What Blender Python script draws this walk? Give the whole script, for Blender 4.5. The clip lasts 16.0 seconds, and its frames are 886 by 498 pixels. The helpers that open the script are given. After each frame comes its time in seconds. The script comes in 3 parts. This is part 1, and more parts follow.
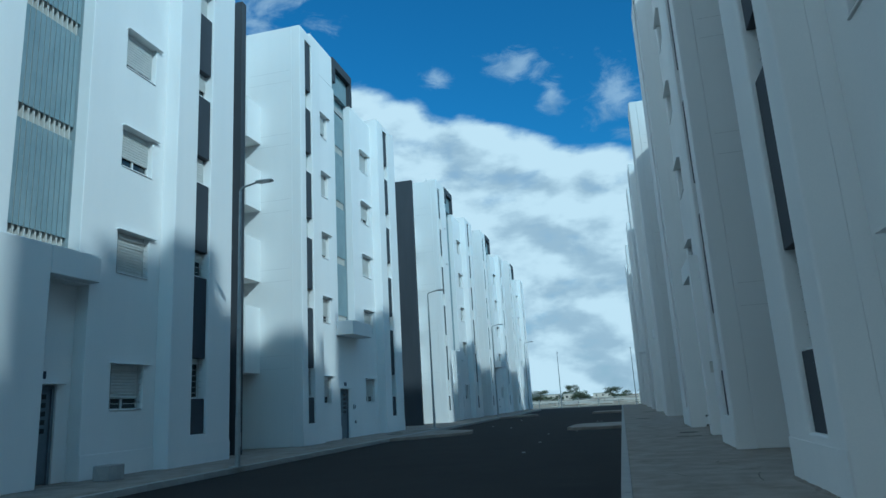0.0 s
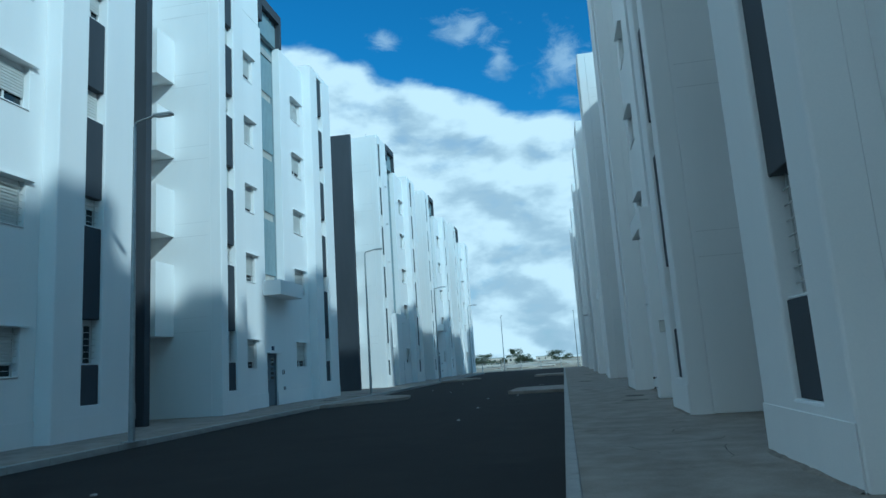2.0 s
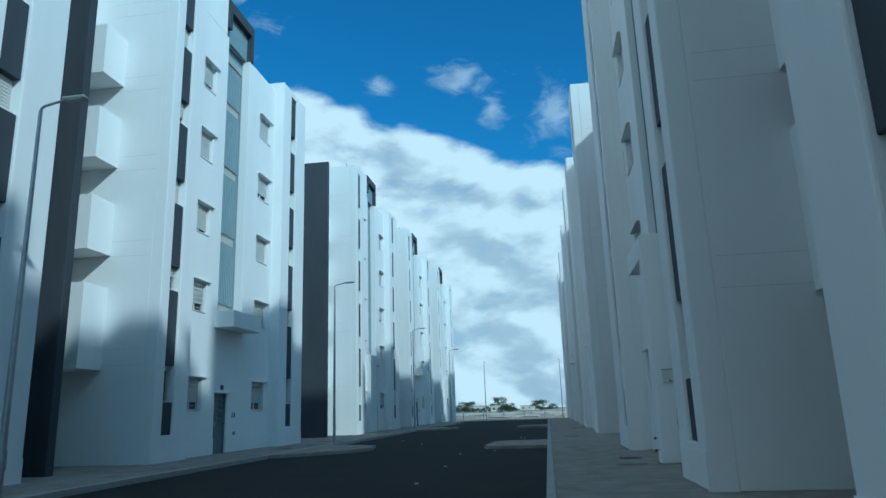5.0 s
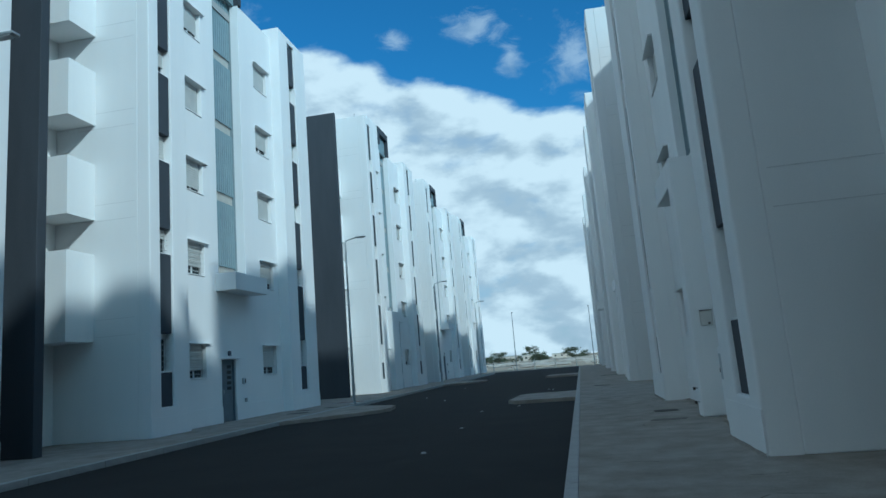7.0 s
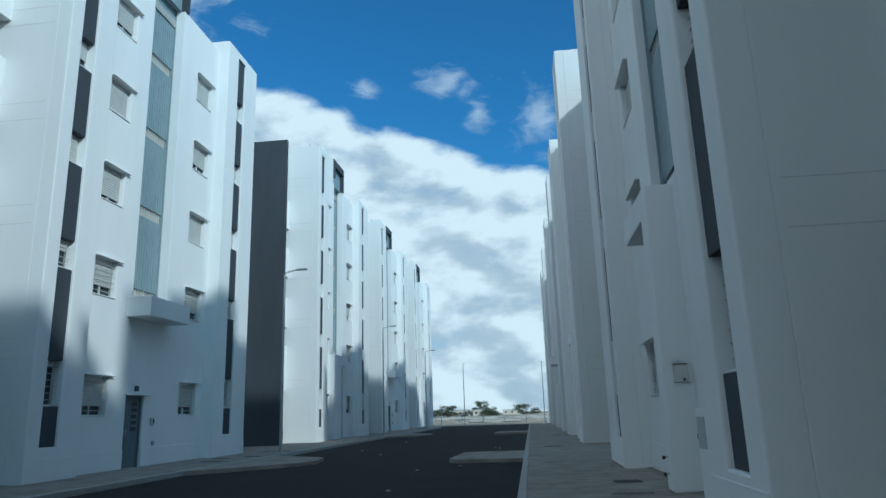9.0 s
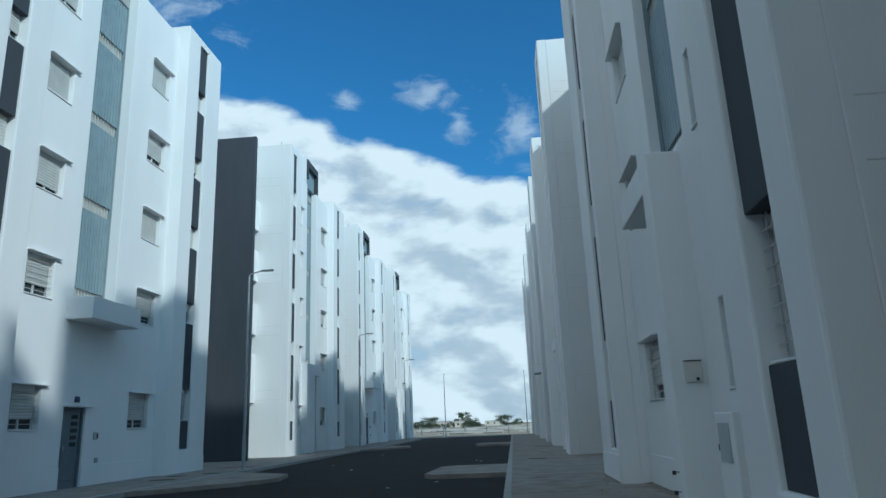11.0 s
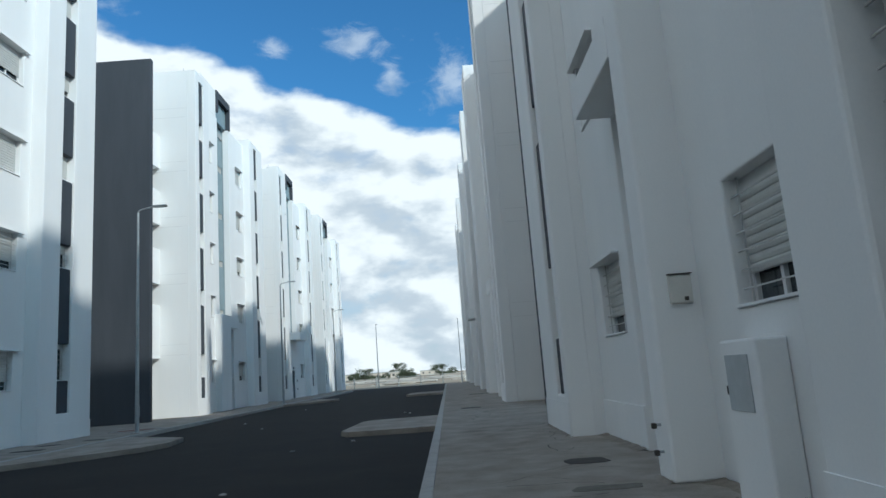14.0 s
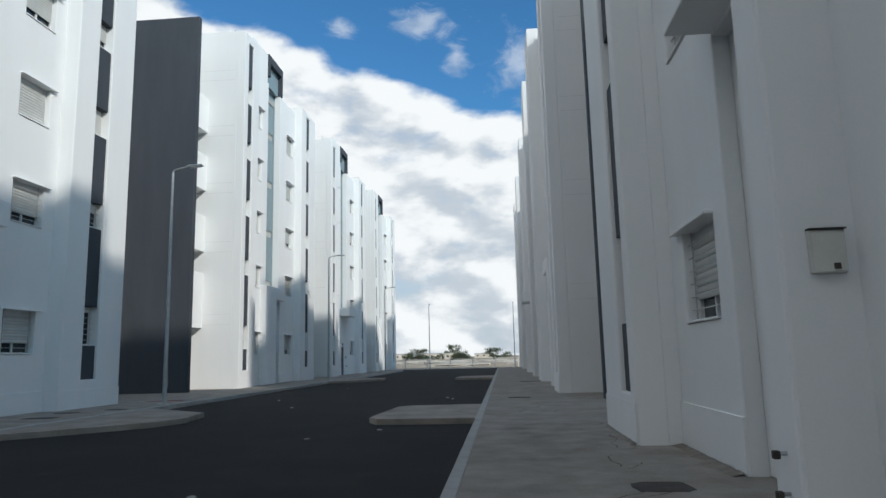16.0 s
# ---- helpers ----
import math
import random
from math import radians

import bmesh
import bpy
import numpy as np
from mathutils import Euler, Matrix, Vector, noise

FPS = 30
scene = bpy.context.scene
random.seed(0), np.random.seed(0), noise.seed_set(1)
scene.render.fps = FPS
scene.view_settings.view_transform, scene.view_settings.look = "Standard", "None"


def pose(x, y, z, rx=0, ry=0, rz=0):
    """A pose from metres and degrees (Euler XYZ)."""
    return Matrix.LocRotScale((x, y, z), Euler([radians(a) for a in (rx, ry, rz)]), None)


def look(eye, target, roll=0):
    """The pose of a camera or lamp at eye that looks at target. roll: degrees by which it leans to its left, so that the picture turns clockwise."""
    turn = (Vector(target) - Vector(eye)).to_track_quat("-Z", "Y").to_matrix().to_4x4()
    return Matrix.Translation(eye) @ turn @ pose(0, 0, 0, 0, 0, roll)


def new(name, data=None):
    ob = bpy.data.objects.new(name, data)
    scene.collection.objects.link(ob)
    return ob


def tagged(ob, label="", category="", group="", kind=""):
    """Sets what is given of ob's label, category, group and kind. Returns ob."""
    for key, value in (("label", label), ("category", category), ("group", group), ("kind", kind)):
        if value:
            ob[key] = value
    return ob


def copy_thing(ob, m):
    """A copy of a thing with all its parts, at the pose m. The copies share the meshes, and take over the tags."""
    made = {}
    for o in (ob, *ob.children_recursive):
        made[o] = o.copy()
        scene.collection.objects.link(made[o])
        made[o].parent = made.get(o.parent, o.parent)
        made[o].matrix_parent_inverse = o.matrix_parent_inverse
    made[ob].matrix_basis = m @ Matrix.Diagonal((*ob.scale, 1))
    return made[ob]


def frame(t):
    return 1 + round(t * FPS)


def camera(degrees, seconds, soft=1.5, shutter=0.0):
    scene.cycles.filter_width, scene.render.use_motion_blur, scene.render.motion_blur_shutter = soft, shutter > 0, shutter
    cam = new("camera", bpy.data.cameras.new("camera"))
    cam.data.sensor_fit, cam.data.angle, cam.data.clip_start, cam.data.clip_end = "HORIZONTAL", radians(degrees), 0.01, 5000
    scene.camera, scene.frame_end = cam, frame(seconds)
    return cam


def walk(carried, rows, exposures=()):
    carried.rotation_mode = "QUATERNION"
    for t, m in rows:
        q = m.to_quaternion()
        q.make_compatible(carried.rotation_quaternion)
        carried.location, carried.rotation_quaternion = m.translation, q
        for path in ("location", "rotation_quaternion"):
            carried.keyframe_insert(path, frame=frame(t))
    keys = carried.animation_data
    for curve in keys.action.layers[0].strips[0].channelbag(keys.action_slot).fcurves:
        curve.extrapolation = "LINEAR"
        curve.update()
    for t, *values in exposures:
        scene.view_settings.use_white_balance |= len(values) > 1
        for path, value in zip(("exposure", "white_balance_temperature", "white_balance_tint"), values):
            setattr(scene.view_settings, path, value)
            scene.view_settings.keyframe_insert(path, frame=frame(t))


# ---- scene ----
cam = camera(66.3, 16.0, 1.5)
PATH = [
    (0, (0.101, 0.347, 1.258), (-0.362, 2.241, 1.704), -3.3),
    (0.5, (0.06, 0.859, 1.282), (-0.174, 2.801, 1.7), -2.0),
    (1, (0.067, 1.387, 1.302), (-0.336, 3.312, 1.661), -3.8),
    (1.5, (0.039, 1.9, 1.243), (-0.226, 3.851, 1.597), -0.7),
    (2, (0.046, 2.402, 1.228), (-0.274, 4.348, 1.565), -3.8),
    (2.5, (0.034, 2.902, 1.269), (-0.316, 4.831, 1.666), -3.0),
    (3, (-0.042, 3.354, 1.283), (-0.342, 5.285, 1.709), -2.3),
    (3.5, (0.02, 3.89, 1.293), (-0.461, 5.778, 1.744), -3.3),
    (4, (-0.027, 4.372, 1.29), (-0.337, 6.313, 1.659), -1.5),
    (4.2, (-0.031, 4.541, 1.273), (-0.296, 6.484, 1.667), -2.5),
    (6.3, (0.299, 6.631, 1.279), (0.01, 8.55, 1.762), -0.7),
    (6.5, (0.308, 6.83, 1.298), (0.102, 8.768, 1.748), -1.4),
    (7, (0.274, 7.219, 1.374), (-0.088, 9.157, 1.71), -4.7),
    (7.5, (0.22, 7.769, 1.327), (-0.127, 9.699, 1.717), -2.4),
    (8, (0.207, 8.305, 1.291), (-0.085, 10.215, 1.807), -2.6),
    (8.5, (0.202, 8.843, 1.275), (-0.127, 10.744, 1.803), -2.9),
    (9, (0.252, 9.432, 1.325), (0.023, 11.362, 1.798), -1.8),
    (9.5, (0.26, 9.873, 1.323), (-0.151, 11.771, 1.799), -2.8),
    (10, (0.195, 10.251, 1.309), (-0.037, 12.175, 1.805), -1.2),
    (10.2, (0.175, 10.444, 1.31), (-0.02, 12.37, 1.814), -1.8),
    (12.3, (0.296, 12.756, 1.227), (0.167, 14.696, 1.696), -2.3),
    (12.5, (0.29, 12.919, 1.251), (0.188, 14.877, 1.65), -2.5),
    (13, (0.311, 13.334, 1.238), (0.171, 15.312, 1.493), -5.3),
    (13.5, (0.277, 13.808, 1.184), (0.215, 15.788, 1.463), -2.2),
    (14, (0.344, 14.315, 1.219), (0.355, 16.283, 1.574), -4.3),
    (14.5, (0.377, 14.815, 1.206), (0.239, 16.781, 1.544), -2.7),
    (15, (0.438, 15.363, 1.247), (0.477, 17.337, 1.566), -2.3),
    (15.5, (0.549, 15.937, 1.256), (0.306, 17.899, 1.562), -3.7),
    (16, (0.561, 16.443, 1.231), (0.396, 18.412, 1.545), -1.4),
]
EXPOSURE = ((0.0, -0.47, 4880, -11), (1.5, -0.31, 4770, -13), (4.0, -0.38, 4770, -13), (7.0, -0.37, 5050, -8), (9.5, -0.31, 5300, -4), (12.5, -0.18, 5560, -1), (14.0, -0.02, 5950, 4), (16.0, -0.08, 6350, 9))
walk(cam, [(t, look(eye, target, roll)) for t, eye, target, roll in PATH], EXPOSURE)
# first east block is unseen, added to keep low sun off the west facade
RIGHT = ((-17.6, True), (-1.35, False), (16.1, True), (38.7, True), (56.1, False), (78.5, True))
# first west block is likewise unseen, added to close the row
LEFT = ((-15.3, False), (6.95, True), (24.85, False), (47.6, True), (65.0, False), (82.2, True))
LOOSE = ((-0.105, 0.480, 0.050, 0.026), (-0.235, 0.471, 0.028, 0.013), (-0.055, 0.435, 0.020, 0.026), (0.045, 0.415, 0.045, 0.045), (-0.57, 0.60, 0.14, 0.11))
# white balance drifts from cold to neutral along the walk
# ---- light ----
SUN_EL, SUN_AZ = radians(32.0), radians(132.0)   # azimuth clockwise from +y
sun_dir = Vector((math.sin(SUN_AZ) * math.cos(SUN_EL), math.cos(SUN_AZ) * math.cos(SUN_EL), math.sin(SUN_EL)))
sun = new("sun", bpy.data.lights.new("sun", "SUN"))
sun.data.energy, sun.data.angle, sun.data.color = 3.05, radians(1.6), (1.0, 0.95, 0.87)
sun.matrix_world = look((0, 0, 60), Vector((0, 0, 60)) - sun_dir)

world = bpy.data.worlds.new("sky")
scene.world = world
world.use_nodes = True
wn, wl = world.node_tree.nodes, world.node_tree.links
wn.clear()


def wnode(kind, **values):
    n = wn.new(kind)
    for k, v in values.items():
        n.inputs[k].default_value = v
    return n


def wmath(op, a, b=None, clamp=False):
    n = wn.new("ShaderNodeMath")
    n.operation, n.use_clamp = op, clamp
    for i, v in enumerate((a, b)):
        if v is None:
            continue
        if isinstance(v, (int, float)):
            n.inputs[i].default_value = v
        else:
            wl.new(v, n.inputs[i])
    return n.outputs[0]


def wrange(v, a, b, c=0.0, d=1.0):
    n = wn.new("ShaderNodeMapRange")
    n.interpolation_type = "SMOOTHSTEP"
    wl.new(v, n.inputs[0])
    for i, x in enumerate((a, b, c, d)):
        n.inputs[i + 1].default_value = x
    return n.outputs[0]


sky = wn.new("ShaderNodeTexSky")
sky.sky_type, sky.sun_disc = "NISHITA", False
sky.sun_elevation, sky.sun_rotation = SUN_EL, SUN_AZ
sky.air_density, sky.dust_density, sky.ozone_density = 1.0, 1.6, 2.5
coord = wn.new("ShaderNodeTexCoord")
sep = wn.new("ShaderNodeSeparateXYZ")
wl.new(coord.outputs["Generated"], sep.inputs[0])
az = wmath("ARCTAN2", sep.outputs[0], sep.outputs[1])
el = wmath("ARCSINE", sep.outputs[2])
place = wn.new("ShaderNodeCombineXYZ")
wl.new(wmath("MULTIPLY", az, 1.0), place.inputs[0])
wl.new(wmath("MULTIPLY", el, 1.9), place.inputs[1])
puff = wnode("ShaderNodeTexNoise", Scale=7.5, Detail=9.0, Roughness=0.50, Distortion=0.10)
wl.new(place.outputs[0], puff.inputs["Vector"])
shade = wnode("ShaderNodeTexNoise", Scale=8.0, Detail=8.0, Roughness=0.55)
wl.new(place.outputs[0], shade.inputs["Vector"])
wisp = wnode("ShaderNodeTexNoise", Scale=17.0, Detail=9.0, Roughness=0.62, Distortion=0.5)
wl.new(place.outputs[0], wisp.inputs["Vector"])
# a bank whose top slopes down to the right, and a few loose puffs above it
bank_top = wmath("ADD", wmath("MULTIPLY", az, -0.27), 0.360)
ragged = wmath("MULTIPLY", wmath("SUBTRACT", puff.outputs[0], 0.5), 0.13)
bank = wrange(wmath("SUBTRACT", wmath("ADD", bank_top, ragged), el), -0.006, 0.022)
holes = wrange(puff.outputs[0], 0.33, 0.46, 0.78, 1.0)
bank = wmath("MULTIPLY", bank, holes)


def loose(a0, e0, ra, re):
    da = wmath("DIVIDE", wmath("SUBTRACT", az, a0), ra)
    de = wmath("DIVIDE", wmath("SUBTRACT", el, e0), re)
    d = wmath("SQRT", wmath("ADD", wmath("MULTIPLY", da, da), wmath("MULTIPLY", de, de)))
    d = wmath("SUBTRACT", d, wmath("MULTIPLY", wmath("SUBTRACT", wisp.outputs[0], 0.5), 3.6))
    return wrange(d, 1.20, -0.2, 0.0, 0.42)


cover = bank
for p in LOOSE:
    cover = wmath("MAXIMUM", cover, loose(*p))
# unseen clouds to the sides and rear, added to brighten the shaded facades
behind = wrange(puff.outputs[0], 0.46, 0.58, 0.0, 0.85)
behind = wmath("MULTIPLY", behind, wrange(wmath("ABSOLUTE", az), 0.7, 1.1))
cover = wmath("MAXIMUM", cover, behind)
# sunlit tops and grey undersides, from how the cloud thins out upwards
lifted = wn.new("ShaderNodeVectorMath")
lifted.operation = "ADD"
lifted.inputs[1].default_value = (0.030, 0.050, 0.0)
wl.new(place.outputs[0], lifted.inputs[0])
puff_up = wnode("ShaderNodeTexNoise", Scale=7.5, Detail=9.0, Roughness=0.50, Distortion=0.10)
wl.new(lifted.outputs[0], puff_up.inputs["Vector"])
relief = wmath("SUBTRACT", puff.outputs[0], puff_up.outputs[0])
body = wmath("MULTIPLY", wmath("SUBTRACT", shade.outputs[0], 0.5), 0.55)
rim = wrange(wmath("SUBTRACT", bank_top, el), 0.0, 0.16, 0.10, 0.0)
tone = wn.new("ShaderNodeMix")
tone.data_type = "RGBA"
wl.new(wrange(wmath("ADD", wmath("ADD", relief, body), rim), -0.13, 0.13), tone.inputs[0])
tone.inputs[6].default_value, tone.inputs[7].default_value = (5.9, 6.5, 7.1, 1), (9.9, 10.1, 10.1, 1)
deep = wn.new("ShaderNodeMix")
deep.data_type, deep.blend_type = "RGBA", "MULTIPLY"
deep.inputs[0].default_value = 1.0
wl.new(sky.outputs[0], deep.inputs[6])
deep.inputs[7].default_value = (0.58, 1.22, 1.56, 1)
blend = wn.new("ShaderNodeMix")
blend.data_type = "RGBA"
wl.new(cover, blend.inputs[0])
wl.new(deep.outputs[2], blend.inputs[6])
wl.new(tone.outputs[2], blend.inputs[7])
back = wnode("ShaderNodeBackground", Strength=0.10)
wl.new(blend.outputs[2], back.inputs[0])
wout = wn.new("ShaderNodeOutputWorld")
wl.new(back.outputs[0], wout.inputs[0])


# ---- materials ----
def material(name, low, high, rough=0.85, scale=3.0, bump=0.15, fine=60.0, metal=0.0, streak=False, spots=None):
    """Two scales of variation between two colours, with fine relief; metres by object coordinates."""
    m = bpy.data.materials.new(name)
    m.use_nodes = True
    n, l = m.node_tree.nodes, m.node_tree.links
    b = n["Principled BSDF"]
    b.inputs["Metallic"].default_value = metal
    tc = n.new("ShaderNodeTexCoord")
    mp = n.new("ShaderNodeMapping")
    l.new(tc.outputs["Object"], mp.inputs[0])
    if streak:
        mp.inputs["Scale"].default_value = (1.0, 1.0, 0.18)
    big = n.new("ShaderNodeTexNoise")
    big.inputs["Scale"].default_value, big.inputs["Detail"].default_value = scale, 6.0
    big.inputs["Roughness"].default_value = 0.62
    l.new(mp.outputs[0], big.inputs["Vector"])
    small = n.new("ShaderNodeTexNoise")
    small.inputs["Scale"].default_value, small.inputs["Detail"].default_value = fine, 4.0
    l.new(tc.outputs["Object"], small.inputs["Vector"])
    mix = n.new("ShaderNodeMath")
    mix.operation = "MULTIPLY_ADD"
    l.new(small.outputs[0], mix.inputs[0])
    mix.inputs[1].default_value = 0.35
    l.new(big.outputs[0], mix.inputs[2])
    ramp = n.new("ShaderNodeValToRGB")
    ramp.color_ramp.elements[0].position, ramp.color_ramp.elements[1].position = 0.45, 0.85
    ramp.color_ramp.elements[0].color, ramp.color_ramp.elements[1].color = (*low, 1), (*high, 1)
    l.new(mix.outputs[0], ramp.inputs[0])
    colour = ramp.outputs[0]
    if spots:
        wear = n.new("ShaderNodeTexNoise")
        wear.inputs["Scale"].default_value, wear.inputs["Detail"].default_value = 0.55, 8.0
        wear.inputs["Roughness"].default_value = 0.68
        l.new(tc.outputs["Object"], wear.inputs["Vector"])
        cut = n.new("ShaderNodeMapRange")
        cut.inputs[1].default_value, cut.inputs[2].default_value = 0.56, 0.74
        cut.inputs[4].default_value = 0.75
        l.new(wear.outputs[0], cut.inputs[0])
        mc = n.new("ShaderNodeMix")
        mc.data_type = "RGBA"
        l.new(cut.outputs[0], mc.inputs[0])
        l.new(colour, mc.inputs[6])
        mc.inputs[7].default_value = (*spots, 1)
        colour = mc.outputs[2]
    l.new(colour, b.inputs["Base Color"])
    rr = n.new("ShaderNodeMapRange")
    rr.inputs[3].default_value, rr.inputs[4].default_value = max(rough - 0.1, 0.05), min(rough + 0.1, 1)
    l.new(big.outputs[0], rr.inputs[0])
    l.new(rr.outputs[0], b.inputs["Roughness"])
    if bump:
        bp = n.new("ShaderNodeBump")
        bp.inputs["Strength"].default_value, bp.inputs["Distance"].default_value = bump, 0.02
        l.new(mix.outputs[0], bp.inputs["Height"])
        l.new(bp.outputs[0], b.inputs["Normal"])
    return m


WHITE = material("white_render", (0.75, 0.76, 0.76), (0.82, 0.82, 0.81), 0.9, 0.45, 0.06, 45, streak=True)
DARK = material("dark_paint", (0.036, 0.044, 0.055), (0.056, 0.064, 0.077), 0.8, 1.2, 0.10, 45, streak=True)
SLAT = material("grey_blue_metal", (0.20, 0.275, 0.305), (0.26, 0.335, 0.365), 0.5, 2.0, 0.03, 30)
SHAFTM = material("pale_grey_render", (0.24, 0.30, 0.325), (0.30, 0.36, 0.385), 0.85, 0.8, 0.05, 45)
SHUTTER = material("shutter_plastic", (0.50, 0.51, 0.49), (0.60, 0.60, 0.57), 0.55, 3.0, 0.03, 50)
FRAMEM = material("white_aluminium", (0.62, 0.63, 0.62), (0.74, 0.74, 0.73), 0.45, 4.0, 0.02, 60)
BARS = material("painted_bars", (0.42, 0.43, 0.42), (0.56, 0.56, 0.55), 0.5, 6.0, 0.02, 80)
DOORM = material("grey_door_paint", (0.10, 0.13, 0.16), (0.15, 0.18, 0.21), 0.55, 2.5, 0.04, 50)
ASPHALT = material("asphalt", (0.014, 0.0145, 0.0145), (0.030, 0.029, 0.028), 0.9, 0.5, 0.6, 55, spots=(0.038, 0.035, 0.032))
ASPHALT.node_tree.nodes["Principled BSDF"].inputs["Specular IOR Level"].default_value = 0.15
CONCRETE = material("concrete_paving", (0.185, 0.160, 0.135), (0.33, 0.295, 0.255), 0.9, 1.6, 0.5, 40, spots=(0.11, 0.095, 0.08))
KERBM = material("kerb_stone", (0.30, 0.295, 0.28), (0.42, 0.41, 0.39), 0.9, 3.0, 0.3, 50)
GALV = material("galvanised_steel", (0.33, 0.35, 0.36), (0.46, 0.48, 0.49), 0.45, 5.0, 0.02, 60, metal=0.7)
PLATE = material("blue_enamel", (0.02, 0.035, 0.07), (0.04, 0.06, 0.10), 0.4, 8.0, 0.0, 60)
JOINT = material("joint_grey", (0.55, 0.56, 0.56), (0.68, 0.68, 0.68), 0.9, 5.0, 0.0, 60)
RUST = material("red_brown_iron", (0.13, 0.05, 0.04), (0.22, 0.09, 0.07), 0.8, 6.0, 0.3, 80)
HOLE = material("dirt_dark", (0.03, 0.027, 0.024), (0.07, 0.06, 0.05), 0.95, 6.0, 0.4, 60)
BEIGE = material("beige_plastic", (0.52, 0.52, 0.48), (0.60, 0.59, 0.55), 0.5, 6.0, 0.03, 80)
GREYBOX = material("grey_cabinet", (0.38, 0.41, 0.42), (0.46, 0.49, 0.50), 0.5, 6.0, 0.03, 80)
EARTH = material("dry_earth", (0.21, 0.16, 0.11), (0.36, 0.30, 0.22), 0.95, 0.06, 0.3, 1.5, spots=(0.10, 0.11, 0.06))
LEAF = material("leaf_green", (0.035, 0.05, 0.025), (0.07, 0.09, 0.045), 0.7, 1.0, 0.1, 20)
BARK = material("bark", (0.06, 0.045, 0.03), (0.12, 0.09, 0.07), 0.9, 6.0, 0.4, 40)
HOUSEW = material("far_house_paint", (0.48, 0.42, 0.36), (0.66, 0.60, 0.52), 0.9, 0.5, 0.1, 8)
WALLW = material("whitewashed_block", (0.50, 0.48, 0.44), (0.68, 0.66, 0.62), 0.9, 1.0, 0.2, 20)
ROOFM = material("roof_sheet", (0.30, 0.31, 0.31), (0.42, 0.43, 0.42), 0.8, 0.6, 0.1, 10)
STONE = material("rubble_stone", (0.30, 0.26, 0.21), (0.50, 0.46, 0.40), 0.95, 4.0, 0.4, 30)

GLASS = bpy.data.materials.new("window_glass")
GLASS.use_nodes = True
_g = GLASS.node_tree.nodes["Principled BSDF"]
_g.inputs["Base Color"].default_value = (0.03, 0.04, 0.045, 1)
_g.inputs["Roughness"].default_value = 0.06
_g.inputs["IOR"].default_value = 1.5
LENS = bpy.data.materials.new("lamp_lens")
LENS.use_nodes = True
LENS.node_tree.nodes["Principled BSDF"].inputs["Base Color"].default_value = (0.5, 0.52, 0.53, 1)
LENS.node_tree.nodes["Principled BSDF"].inputs["Roughness"].default_value = 0.25


# ---- mesh helpers ----
def part(name, bm, mat, parent=None, label=""):
    """One mesh object from a bmesh, under a thing or a part."""
    bmesh.ops.recalc_face_normals(bm, faces=bm.faces)
    me = bpy.data.meshes.new(name)
    bm.to_mesh(me)
    bm.free()
    me.materials.append(mat)
    ob = new(name, me)
    if parent is not None:
        ob.parent = parent
    if label:
        ob["label"] = label
    return ob


def solid(bm, lo, hi, bevel=0.0):
    lo, hi = [min(a, b) for a, b in zip(lo, hi)], [max(a, b) for a, b in zip(lo, hi)]
    v = [bm.verts.new((x, y, z)) for x in (lo[0], hi[0]) for y in (lo[1], hi[1]) for z in (lo[2], hi[2])]
    fs = [bm.faces.new([v[i] for i in f]) for f in ((0, 1, 3, 2), (4, 6, 7, 5), (0, 4, 5, 1), (2, 3, 7, 6), (0, 2, 6, 4), (1, 5, 7, 3))]
    if bevel:
        es = list({e for f in fs for e in f.edges})
        bmesh.ops.bevel(bm, geom=es, offset=bevel, segments=2, affect="EDGES", profile=0.5)


def tube(bm, a, b, r0, r1=None, n=10):
    a, b = Vector(a), Vector(b)
    r1 = r0 if r1 is None else r1
    q = (b - a).to_track_quat("Z", "Y")
    rings = []
    for p, r in ((a, r0), (b, r1)):
        rings.append([bm.verts.new(p + q @ Vector((r * math.cos(2 * math.pi * i / n), r * math.sin(2 * math.pi * i / n), 0))) for i in range(n)])
    for i in range(n):
        bm.faces.new((rings[0][i], rings[0][(i + 1) % n], rings[1][(i + 1) % n], rings[1][i]))
    bm.faces.new(rings[0][::-1])
    bm.faces.new(rings[1])


